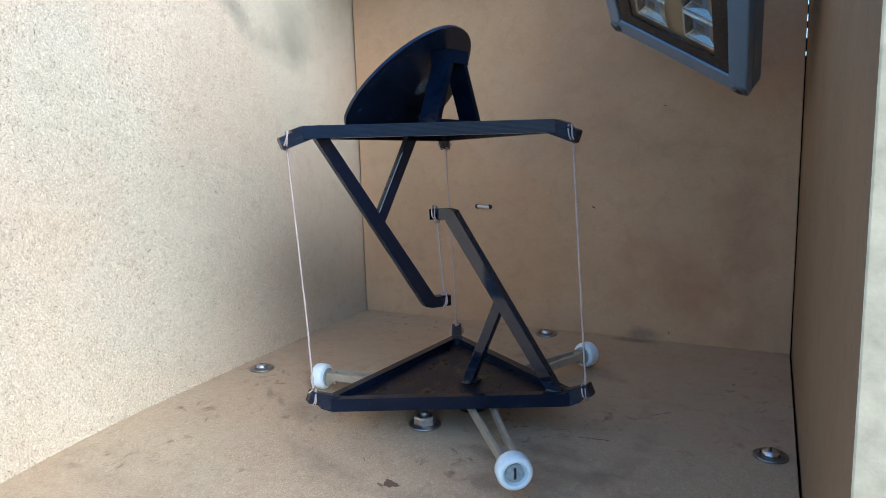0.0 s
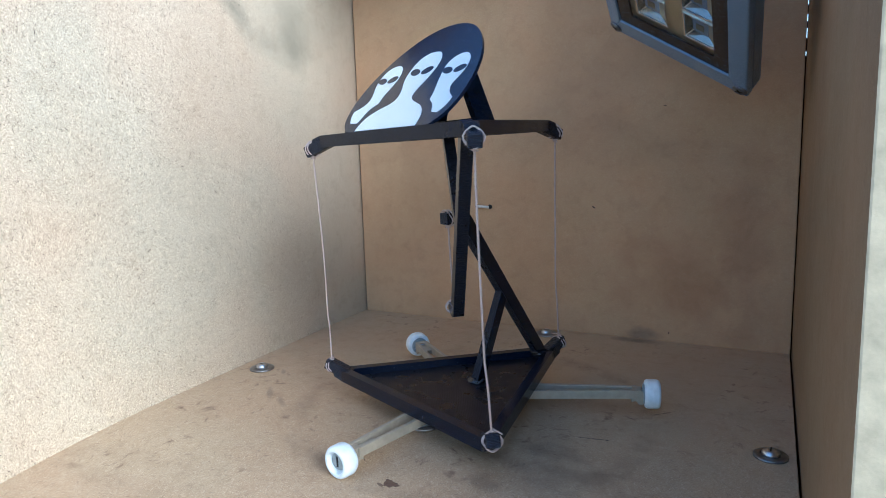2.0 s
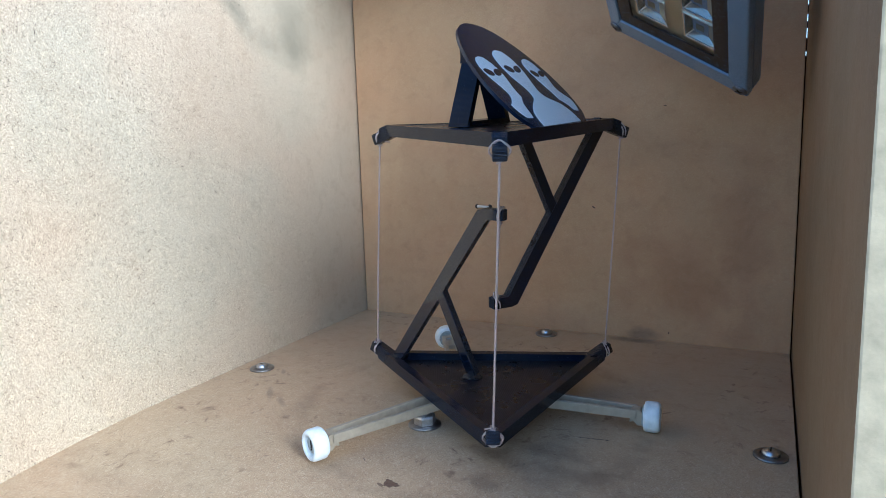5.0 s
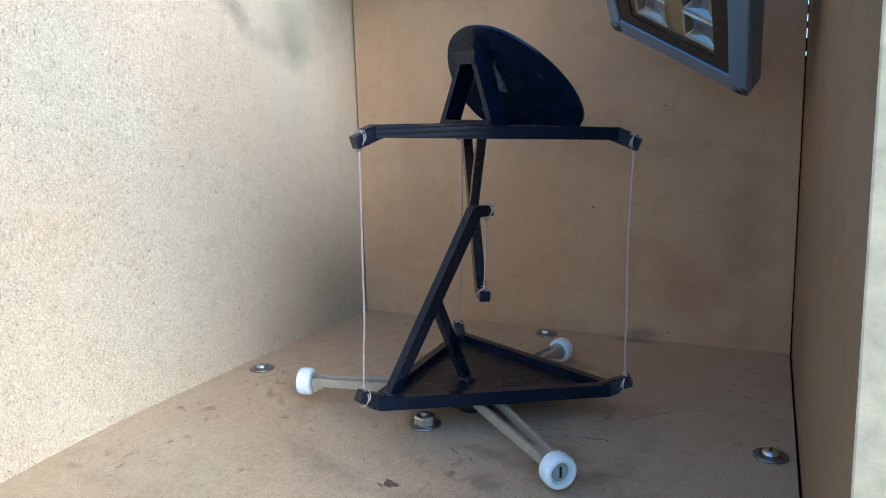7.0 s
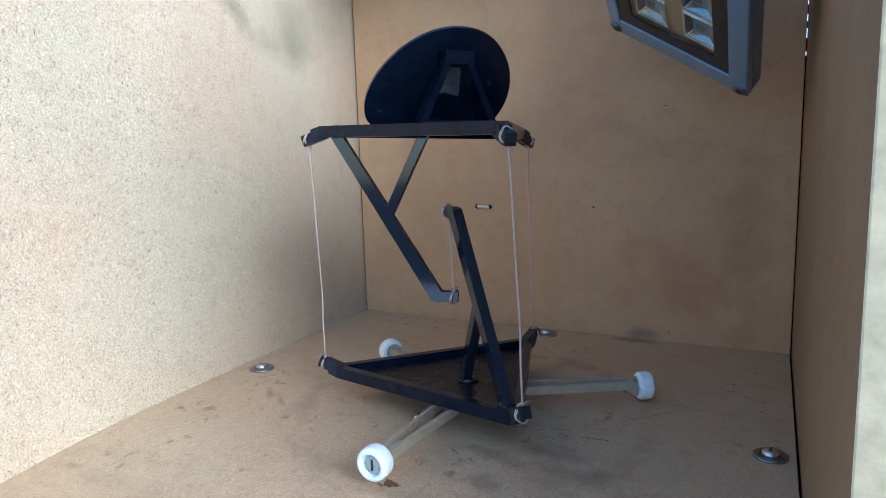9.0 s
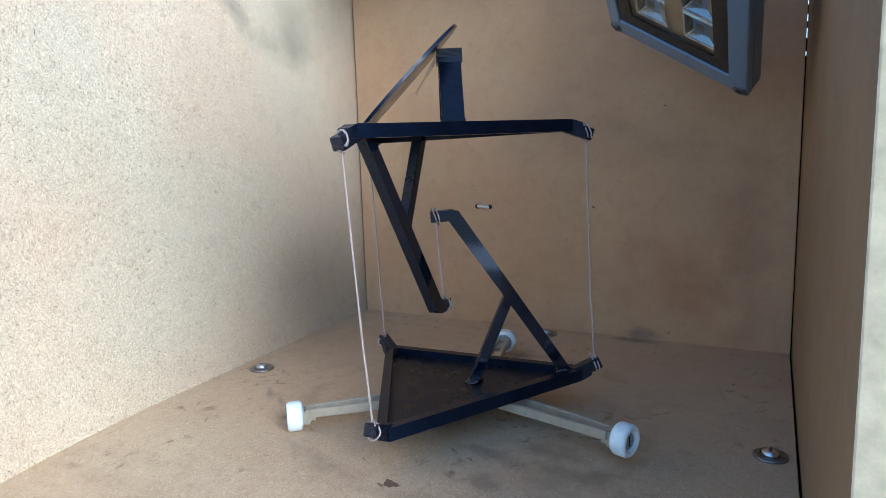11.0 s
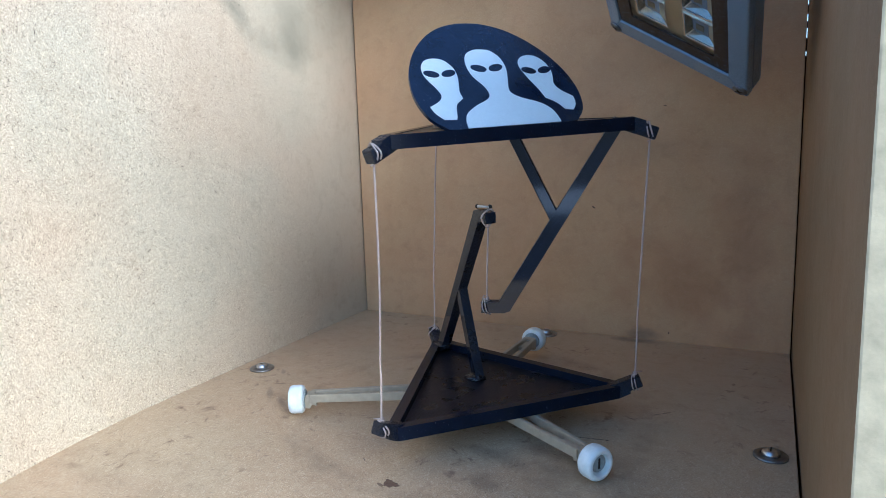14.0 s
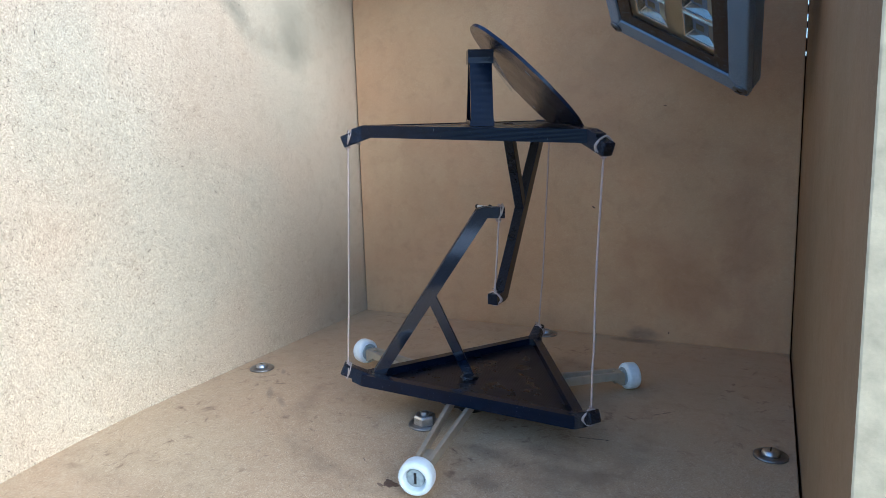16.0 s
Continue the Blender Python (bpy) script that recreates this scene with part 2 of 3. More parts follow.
CHIP = plain("led_chip", (0.13, 0.13, 0.09), 0.4)
MDF_EDGE = plain("sawn_edge", (0.52, 0.43, 0.27), 0.8, 0, 0.22, 130, 0.3)
# near-black that stands in for shade in gaps, slots and drilled holes
DARK = plain("gap_shade", (0.02, 0.015, 0.012), 0.9)
CORD = plain("white_cord", (0.75, 0.72, 0.66), 0.6)
GLINT_STRIP = plain("pale_glint_strip", (0.88, 0.88, 0.87), 0.7, 0, 0.08, 6, 0.2)
GROUND = plain("dark_ground", (0.040, 0.040, 0.036), 0.85, 0, 0.25, 3, 0.3)
g = Nodes("lamp_glass")
GLASS = g.put(Base_Color=(1.0, 1.0, 1.0), Roughness=0.02, Transmission_Weight=1.0, IOR=1.2)


# ---------------------------------------------------------------- mesh helpers
def link_mesh(name, bm, mat, parent=None, smooth=False):
    bmesh.ops.recalc_face_normals(bm, faces=bm.faces)
    me = bpy.data.meshes.new(name)
    bm.to_mesh(me)
    bm.free()
    for m in (mat if isinstance(mat, (list, tuple)) else [mat]):
        me.materials.append(m)
    if smooth:
        me.polygons.foreach_set("use_smooth", [True] * len(me.polygons))
    ob = new(name, me)
    ob.parent = parent
    return ob


def part(name, bm, mat, parent, label="", smooth=False):
    return tagged(link_mesh(name, bm, mat, parent, smooth), label)


def structure(name, bm, mat, label, category, smooth=False):
    return tagged(link_mesh(name, bm, mat, None, smooth), label, category, kind="structure")


def bevel(bm, width, segs=2, angle=0.5):
    edges = [e for e in bm.edges if len(e.link_faces) == 2 and e.calc_face_angle(0) > angle]
    bmesh.ops.bevel(bm, geom=edges, offset=width, segments=segs, profile=0.6, affect="EDGES", clamp_overlap=True)


def brick_bm(lo, hi, width=0.0, segs=2):
    bm = bmesh.new()
    lo, hi = Vector(lo), Vector(hi)
    bmesh.ops.create_cube(bm, size=1.0, matrix=Matrix.Translation((lo + hi) / 2) @ Matrix.Diagonal((*(hi - lo), 1)))
    if width:
        bevel(bm, width, segs)
    return bm


def beam_bm(a, b, w, h, up=(0, 0, 1), width=0.0006):
    """A square bar from a to b, w across and h along up."""
    a, b = Vector(a), Vector(b)
    d = (b - a).normalized()
    s = d.cross(Vector(up)).normalized()
    t = s.cross(d)
    bm = bmesh.new()
    m = Matrix((s * w, d * (b - a).length, t * h)).transposed().to_4x4()
    bmesh.ops.create_cube(bm, size=1.0, matrix=Matrix.Translation((a + b) / 2) @ m)
    if width:
        bevel(bm, width, 2)
    return bm


def slab_bm(points, z0, z1, width=0.0, segs=2):
    """An outline in the plane, made solid from z0 to z1."""
    bm = bmesh.new()
    low = [bm.verts.new((x, y, z0)) for x, y in points]
    high = [bm.verts.new((x, y, z1)) for x, y in points]
    bm.faces.new(low[::-1])
    bm.faces.new(high)
    for i in range(len(points)):
        j = (i + 1) % len(points)
        bm.faces.new((low[i], low[j], high[j], high[i]))
    if width:
        bevel(bm, width, segs, 0.9)
    return bm


def lathe_bm(profile, segs=32, m=Matrix.Identity(4)):
    """A closed profile of (radius, height) turned about z."""
    bm = bmesh.new()
    rings = []
    for r, z in profile:
        if r < 1e-6:
            rings.append([bm.verts.new((0, 0, z))] * segs)
        else:
            rings.append([bm.verts.new((r * math.cos(6.28318531 * k / segs), r * math.sin(6.28318531 * k / segs), z)) for k in range(segs)])
    for p, q in zip(rings, rings[1:]):
        for k in range(segs):
            face = list(dict.fromkeys((p[k], p[(k + 1) % segs], q[(k + 1) % segs], q[k])))
            if len(face) > 2:
                bm.faces.new(face)
    bmesh.ops.transform(bm, matrix=m, verts=bm.verts)
    return bm


def tube_bm(path, r, segs=8, closed=False):
    bm = bmesh.new()
    path = [Vector(p) for p in path]
    n, rings = len(path), []
    side = None
    for i, p in enumerate(path):
        a, b = (path[i - 1], path[(i + 1) % n]) if closed else (path[max(0, i - 1)], path[min(n - 1, i + 1)])
        d = (b - a).normalized()
        if side is None:
            side = d.orthogonal().normalized()
        side = (side - d * side.dot(d)).normalized()
        up = d.cross(side)
        rings.append([bm.verts.new(p + r * (side * math.cos(6.28318531 * k / segs) + up * math.sin(6.28318531 * k / segs))) for k in range(segs)])
    for i in range(n if closed else n - 1):
        p, q = rings[i], rings[(i + 1) % n]
        for k in range(segs):
            bm.faces.new((p[k], p[(k + 1) % segs], q[(k + 1) % segs], q[k]))
    if not closed:
        bm.faces.new(rings[0][::-1])
        bm.faces.new(rings[-1])
    return bm


def smooth_loop(points, steps=5, closed=True):
    """A round curve through a few corner points (Catmull-Rom)."""
    out, n = [], len(points)
    for i in range(n if closed else n - 1):
        if closed:
            p = [Vector(points[(i + k) % n]) for k in (-1, 0, 1, 2)]
        else:
            p = [Vector(points[min(max(i + k, 0), n - 1)]) for k in (-1, 0, 1, 2)]
        for s in range(steps):
            t = s / steps
            out.append(0.5 * (2 * p[1] + (p[2] - p[0]) * t + (2 * p[0] - 5 * p[1] + 4 * p[2] - p[3]) * t * t + (3 * p[1] - p[0] - 3 * p[2] + p[3]) * t ** 3))
    if not closed:
        out.append(Vector(points[-1]))
    return out


# ---------------------------------------------------------------- the box
RIGHT_LEAN = 0.0080      # inward lean towards its top, set to fit the camera's view
RIGHT_SKEW = 0.0218      # outward opening of the right-hand board towards the front, set to fit the view


def build_box():
    b, w, d, h = BOARD, BOX_W, BOX_D, BOX_H

    # the floor follows the skewed right-hand board
    bm = brick_bm((0, 0, -b), (w, d, 0), 0.0006, 1)
    for v in bm.verts:
        if v.co.x > w / 2:
            v.co.x += RIGHT_SKEW * v.co.y - 0.0020
        else:
            v.co.x -= 0.0008
    structure("floor", bm, MDF_FLOOR, "stained greyish brown fibreboard floor of an open-topped box", "floor").matrix_world = BOX

    # left board, bent inwards towards its free front edge to fit the camera's view
    bm = bmesh.new()
    steps, rings = 24, []
    for k in range(steps + 1):
        v = -b + (d + b) * k / steps
        bow = 0.6 * max(0.0, min(v, 0.47) - 0.30) ** 2 + 0.2 * max(0.0, v - 0.47)
        rings.append([bm.verts.new((u + bow, v, z)) for u, z in ((-0.0008, -b), (-0.0008, h), (-b, h), (-b, -b))])
    for p, q in zip(rings, rings[1:]):
        for k in range(4):
            bm.faces.new((p[k], p[(k + 1) % 4], q[(k + 1) % 4], q[k]))
    bm.faces.new(rings[0])
    bm.faces.new(rings[-1][::-1])
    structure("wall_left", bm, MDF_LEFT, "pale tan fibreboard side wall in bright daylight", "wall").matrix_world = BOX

    bm = brick_bm((0.0012, -b, -b), (w, -0.0006, h), 0.0006, 1)
    for v in bm.verts:
        if v.co.x > w / 2:
            v.co.x -= RIGHT_LEAN * v.co.z + 0.0016
    structure("wall_back", bm, MDF_BACK, "brown fibreboard back wall with two small holes", "wall").matrix_world = BOX

    # right board: its front end is sheared to fit the camera's view and shows the pale sawn edge
    bm = brick_bm((0, -b, -b), (0.028, 0.40, h), 0.0008, 2)
    for v in bm.verts:
        v.co.x -= RIGHT_LEAN * v.co.z
        if v.co.y > 0.3:
            v.co.y += 0.0784 - 0.030 * v.co.z
    for f in bm.faces:
        f.normal_update()
        f.material_index = 1 if f.normal.y > 0.6 else 0
    ob = structure("wall_right", bm, [MDF_SHADED, MDF_EDGE], "brown fibreboard side wall, shade put into its colour, pale cut edge", "wall")
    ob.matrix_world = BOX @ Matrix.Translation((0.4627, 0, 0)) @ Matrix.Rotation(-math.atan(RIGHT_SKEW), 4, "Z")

    # unseen board added over the back to block light; the floodlight hangs from it
    structure("shade_board", brick_bm((-b, -b, h + 0.0006), (w + 0.03, 0.13, h + b), 0.0006, 1), MDF_SHADED, "short unseen board added over the box's back to block light", "roof").matrix_world = BOX
    # added strips outside the joints block light; daylight shows between, placed to fit the view
    levels = (-b, 0.2685, 0.2725, 0.2835, 0.2925, 0.2975, 0.3045, 0.3115, 0.3200, h)
    for lo, hi in [((-b, -b - 0.012, -b), (0.012, -b - 0.001, h)), ((w - 0.012, -b, -b - 0.012), (w + 0.05, d, -b - 0.001))] + [
            ((w - 0.012, -b - 0.012, levels[k]), (w + 0.03, -b - 0.001, levels[k + 1])) for k in range(0, len(levels), 2)]:
        structure("trim", brick_bm(lo, hi, 0.001, 1), DARK, "dark strip added behind the joint to block light", "batten").matrix_world = BOX
    # unseen ledge added to carry the box, and a lower yard with a pale strip added for the arms' glint
    ledge = structure("ledge", brick_bm((-0.40, -0.40, -0.95), (0.95, 0.62, -b - 0.0125), 0.01, 2), GROUND, "dark concrete ledge that carries the box", "ledge")
    ledge.matrix_world = BOX
    bm = bmesh.new()
    bmesh.ops.create_grid(bm, x_segments=8, y_segments=8, size=400)
    structure("ground", bm, GROUND, "dark earthy ground under open sky", "ground").location = (0, 0, -0.95)
    structure("pavement", brick_bm((-4.5, -6.5, -0.99), (4.5, -5.3, -0.93), 0.01, 2), GLINT_STRIP, "pale strip added to put a glint on the arms", "pavement")


build_box()


# ---------------------------------------------------------------- the turning thing
RIG_Z = 0.0134
rig = new("tensegrity_table")
tagged(rig, "black printed tensegrity table with domed sign on white-wheeled roller stand", "tensegrity model")
rig.location = (0, 0, RIG_Z)


def frame_matrix(o, x, y, z):
    return Matrix(((x[0], y[0], z[0], o[0]), (x[1], y[1], z[1], o[1]), (x[2], y[2], z[2], o[2]), (0, 0, 0, 1)))


BASE_M = frame_matrix((-0.00688, -0.01402, 0.01692), (0.66014, 0.7507, 0.02587), (-0.75083, 0.66047, -0.0061), (-0.02167, -0.01539, 0.99965))
TOP_M = frame_matrix((-0.01114, -0.02183, 0.19315), (0.30201, -0.95299, 0.02463), (-0.95227, -0.30279, -0.03867), (0.04431, -0.01178, -0.99895))
KNOB_R = 0.1097
C120 = [Vector((math.cos(a), math.sin(a), 0)) for a in (0, 2 * math.pi / 3, -2 * math.pi / 3)]


def glue_blob(parent, at, size):
    bm = bmesh.new()
    bmesh.ops.create_icosphere(bm, subdivisions=3, radius=1.0)
    for v in bm.verts:
        k = 1 + 0.45 * noise.noise(v.co * 2.1 + Vector(at) * 300)
        v.co = Vector((v.co.x * size * k, v.co.y * size * k, v.co.z * size * 0.38 * k)) + Vector(at)
    part("glue_blob", bm, GLUE, parent, "shiny lump of black glue", True)


def plate_half(name, m, label, Z_OUT, Z_IN, yaw):
    """One of the two printed halves: a triangular tray with an arm that reaches to the middle."""
    rc = 0.1056
    corners = []
    for d in C120:
        s = Vector((-d.y, d.x, 0))
        corners += [d * (rc - 0.0062) - s * 0.0046, d * (rc - 0.0062) + s * 0.0046]
    floor_pts = [(p.x, p.y) for p in corners]
    half = part(name, slab_bm([(x * 0.93, y * 0.93) for x, y in floor_pts], Z_OUT + 0.0006, Z_OUT + 0.0034), BLACK_FLAT, rig, label)
    half.matrix_basis = m
    wall = 0.0068
    for i in range(3):
        a, b = corners[2 * i + 1], corners[(2 * i + 2) % 6]
        rin = ((a + b).length / 2 - wall) * 2
        p, q = C120[i] * rin, C120[(i + 1) % 3] * rin
        part("rim_bar", slab_bm([(a.x, a.y), (b.x, b.y), (q.x, q.y), (p.x, p.y)], Z_OUT, Z_IN, 0.0007), BLACK, half)
    for d in C120:
        s = Vector((-d.y, d.x, 0))
        zm = (Z_OUT + Z_IN) / 2
        bm = bmesh.new()
        for r, half_w, z0, z1 in ((rc - 0.0150, 0.0040, Z_OUT + 0.0002, Z_IN - 0.0002), (rc - 0.0060, 0.0045, Z_OUT + 0.0002, Z_IN - 0.0002), (KNOB_R - 0.0030, 0.0043, zm * 0.35 - 0.0052, zm * 0.35 + 0.0036)):
            for k in (-1, 1):
                for z in (z0, z1):
                    bm.verts.new(d * r + s * k * half_w + Vector((0, 0, z)))
        bmesh.ops.convex_hull(bm, input=bm.verts)
        part("corner_block", bm, BLACK_SCUFFED, half)
        inner, outer = d * (rc - 0.0125) + Vector((0, 0, (Z_OUT + Z_IN) / 2)), d * (KNOB_R + 0.0042) + Vector((0, 0, 0.0022))
        part("peg", beam_bm(inner, outer, 0.0088, 0.0088, width=0.0012), BLACK_SCUFFED, half)
    foot, elbow, tip = Vector((0.0902, 0, -0.0085)), Vector((0.0068, 0, 0.1214)), Vector((-0.0096, 0, 0.1212))
    # arm with its elbow as one outline in the x-z plane
    n = Vector((elbow.z - foot.z, 0, -(elbow.x - foot.x))).normalized() * 0.0041
    out = [(foot + n), (elbow + n + Vector((0.0009, 0, 0.0006))), Vector((0.0062, 0, 0.1256)), Vector((tip.x, 0, 0.1252)), Vector((tip.x, 0, 0.1172)),
           Vector((0.0034, 0, 0.1174)), (foot - n)]
    bm = slab_bm([(p.x, p.z) for p in out], -0.0039, 0.0039, 0.0006)
    swing = Matrix.Translation(foot) @ Matrix.Rotation(radians(yaw), 4, "Z") @ Matrix.Translation(-foot)
    bmesh.ops.transform(bm, matrix=swing @ Matrix.Rotation(math.pi / 2, 4, "X"), verts=bm.verts)
    side = swing.to_3x3() @ Vector((0, 1, 0))

    def edges_rough(mesh):
        for f in mesh.faces:
            f.normal_update()
            f.material_index = 0 if abs(f.normal.dot(side)) > 0.8 else 1

    edges_rough(bm)
    part("arm", bm, [BLACK_ARM, BLACK_LAYERED], half)
    bm = beam_bm((0.0150, 0, -0.0090), (0.0462, 0, 0.0592), 0.0074, 0.0074, (1, 0, 0.1), 0.0006)
    bmesh.ops.transform(bm, matrix=swing, verts=bm.verts)
    edges_rough(bm)
    part("brace", bm, [BLACK_ARM, BLACK_LAYERED], half)
    glue_blob(half, (0.0165, 0, -0.0070), 0.0072)
    glue_blob(half, (0.0860, 0, -0.0028), 0.0068)
    return half


base_half = plate_half("base_tray", BASE_M, "black triangular printed tray with raised rim", -0.0114, -0.0021, 1.5)
top_half = plate_half("top_tray", TOP_M, "black triangular printed platform", -0.0098, -0.0012, -0.8)


# -------- the sign and its easel on the platform; s runs along the rim, o outwards, z away from the platform
SIGN_M = Matrix(((0.866, 0.5, 0, 0), (-0.5, 0.866, 0, 0), (0, 0, -1, 0), (0, 0, 0, 1)))
SIGN_PLANE = SIGN_M @ Matrix.Rotation(radians(-3.5), 4, "Z") @ Matrix.Translation((-0.0042, 0.0490, 0.0114)) @ Matrix.Rotation(radians(90 + 45), 4, "X")
THICK = 0.0022


def sign_part(name, pts, z0, z1, mat, label="", width=0.0):
    bm = slab_bm([(x / 1000, y / 1000) for x, y in pts], z0, z1, width)
    bmesh.ops.transform(bm, matrix=SIGN_PLANE, verts=bm.verts)
    return part(name, bm, mat, top_half, label)


def egg(cx, cy, rx, ry, n=28, rot=0.0):
    c, s = math.cos(rot), math.sin(rot)
    return [(cx + c * rx * math.cos(a) - s * ry * math.sin(a), cy + s * rx * math.cos(a) + c * ry * math.sin(a)) for a in (2 * math.pi * k / n for k in range(n))]


def build_sign():
    side = [(37, -2.4), (48, 1.0), (55, 9), (58.5, 21), (59, 33), (56.5, 47), (50.5, 62), (41, 76), (28, 88), (14, 94.5)]
    loop = side + [(0, 96.3)] + [(-x, y) for x, y in reversed(side)]
    outline = [(p.x, p.y) for p in smooth_loop([Vector((x, y, 0)) for x, y in loop], 3)]
    sign_part("sign_board", outline, 0.0, THICK, SIGN_BLACK, "black domed sign board leaning back", 0.0006)
    front = -0.0004
    bust = [(-33, -2), (-32, 5), (-28.5, 11), (-20, 17), (-11, 21.5), (-7.8, 26.5), (-9, 34), (-13.5, 43), (-14.5, 54), (-11.5, 63.5), (-5, 68), (1, 68.6)]
    mid = bust + [(8, 67), (12.8, 60), (13.6, 50), (11, 40), (8.2, 32), (8.0, 26), (14, 21), (24, 16.5), (30, 11), (32.5, 5), (33, -2)]
    curve = smooth_loop([Vector((x, y, 0)) for x, y in mid], 3, False)
    sign_part("pale_figure", [(p.x, p.y) for p in curve], front, 0.0, SIGN_WHITE, "white inlaid shape of a bald bust")
    left = [(-51.5, 17.6), (-50.8, 18.2), (-44.5, 22), (-41, 27), (-42.5, 34), (-46.3, 43), (-46.8, 52), (-42.8, 59), (-36, 61.2), (-29, 59.2), (-24.3, 51), (-24.6, 41), (-27.5, 31), (-27.6, 24), (-28.2, 23), (-33.8, 18), (-36.6, 9), (-37.8, 6.2), (-38.6, 5.8), (-45.2, 6.4), (-46.2, 6.8), (-50, 12)]
    right = [(24, 50), (26, 57), (32, 61), (39.5, 60.5), (45, 54.5), (46.6, 45), (44.5, 37), (43, 32), (45.5, 26), (51.4, 20.6), (52.2, 19.8), (51, 13), (47.4, 8.2), (46.6, 7.8), (41.8, 8.6), (40.8, 9.2), (37.5, 15), (31.6, 19.8), (31, 20.6), (29.6, 28), (26.2, 39)]
    for pts in (left, right):
        curve = smooth_loop([Vector((x, y, 0)) for x, y in pts], 3)
        sign_part("pale_figure", [(p.x, p.y) for p in curve], front, 0.0, SIGN_WHITE, "white inlaid shape of a bald head")
    for cx, cy, k in ((-0.4, 50.0, 1.0), (-35.5, 46.5, 0.95), (35.5, 46.0, 0.95)):
        for sgn in (-1, 1):
            sign_part("oval_inlay", egg(cx + sgn * 6.3 * k, cy, 5.6 * k, 3.1 * k, 20, sgn * 0.30), front - 0.0003, front, SIGN_BLACK, "black oval inlay")
    # easel: a printed A-frame standing on the platform behind the board
    z0, z1, o0, o1 = 0.0097, 0.0620, -0.0215, -0.0060
    legs = []
    for sgn in (-1, 1):
        legs.append([(sgn * 0.0305 - 0.002, z0), (sgn * 0.0250 - 0.002, z0), (sgn * 0.0062 - 0.002, z1 - 0.009), (sgn * 0.0110 - 0.002, z1 - 0.009)])
    names = [("easel_leg", legs[0]), ("easel_leg", legs[1]),
             ("easel_foot_bar", [(-0.0310, z0), (0.0270, z0), (0.0255, z0 + 0.0036), (-0.0295, z0 + 0.0036)]),
             ("easel_cap", [(-0.0132, z1 - 0.0094), (0.0092, z1 - 0.0094), (0.0086, z1 - 0.0055), (0.0092, z1), (-0.0132, z1), (-0.0126, z1 - 0.0055)])]
    turn = Matrix(((1, 0, 0, 0), (0, 0, 1, 0), (0, 1, 0, 0), (0, 0, 0, 1)))
    for name, pts in names:
        e = 0.0006 if name == "easel_foot_bar" else (0.0012 if name == "easel_cap" else 0)
        bm = slab_bm(pts, o0 - e, o1 + e, 0.0005)
        bmesh.ops.transform(bm, matrix=SIGN_M @ turn, verts=bm.verts)
        part(name, bm, BLACK, top_half)
    # crumpled clear tape that holds the board to the easel
    bm = bmesh.new()
    rows = []
    for i in range(6):
        k = i / 5
        rows.append([bm.verts.new(SIGN_M @ Vector((-0.012 + (0.016 + 0.006 * k) * j / 5 + 0.001 * math.sin(5 * k + j), -0.0050 + 0.0155 * k + 0.0012 * math.sin(j * 2.1), 0.0575 - 0.0235 * k + 0.0014 * math.cos(j * 1.7 + k * 3)))) for j in range(6)])
    for p, q in zip(rows, rows[1:]):
        for j in range(5):
            bm.faces.new((p[j], p[j + 1], q[j + 1], q[j]))
    bmesh.ops.solidify(bm, geom=bm.faces[:], thickness=0.00025)
    part("tape", bm, TAPE, top_half, "crumpled clear sticky tape")


build_sign()


# -------- the four lines
def half_point(m, x, y, z):
    return m @ Vector((x, y, z))


def wire_loop(parent, centre, axis, r, tilt):
    axis = axis.normalized()
    a = axis.orthogonal().normalized()
    b = axis.cross(a)
    path = []
    for k in range(40):
        t = 6.28318531 * k / 20
        w = (1.0 / max(abs(math.cos(t)), abs(math.sin(t))) ** 0.55) * (1 + 0.06 * math.sin(1.7 * t + 40 * r + centre.x * 90))
        path.append(centre + r * w * (a * math.cos(t) + b * math.sin(t)) + axis * (tilt * math.sin(t) + 0.0013 * math.cos(t / 2)))
    part("wire_loop", tube_bm(path, 0.00055, 6, True), LINE, parent, "thin looped wire", True)


def knot(parent, at, seed):
    rnd = random.Random(seed)
    path = []
    for k in range(16):
        t = k * 0.95
        path.append(at + Vector((0.0017 * math.cos(t), 0.0017 * math.sin(t), 0.0044 * (k / 15 - 0.5))) + Vector([rnd.uniform(-0.0005, 0.0005) for _ in range(3)]))
    path.append(at + Vector((rnd.uniform(-0.008, 0.008), rnd.uniform(-0.008, 0.008), 0.0012)))
    part("knot", tube_bm(path, 0.0005, 6), LINE, parent, "small twisted knot with a loose end", True)


def line_between(p, q, bow, kink, bend, seed, axes):
    ends = (p + (q - p).normalized() * 0.0052, q + (p - q).normalized() * 0.0052)
    side = (q - p).cross(Vector((0.3, 0.9, 0.1))).normalized()
    ctrl = [ends[0]]
    for k in (0.05, 0.18, kink, 0.5, 0.75, 0.93, 0.97):
        amount = bow * math.sin(math.pi * k) + (bend if k == kink else 0.0)
        ctrl.append(ends[0].lerp(ends[1], k) + side * amount)
    ctrl.append(ends[1])
    string = part("line", tube_bm(smooth_loop(ctrl, 4, False), 0.00072, 8), LINE, rig, "taut translucent nylon line", True)
    for c, e, d, s in ((p, ends[0], axes[0], 1), (q, ends[1], axes[1], 2)):
        wire_loop(string, c, d, 0.0053, 0.0016)
        knot(string, e, seed * 7 + s)


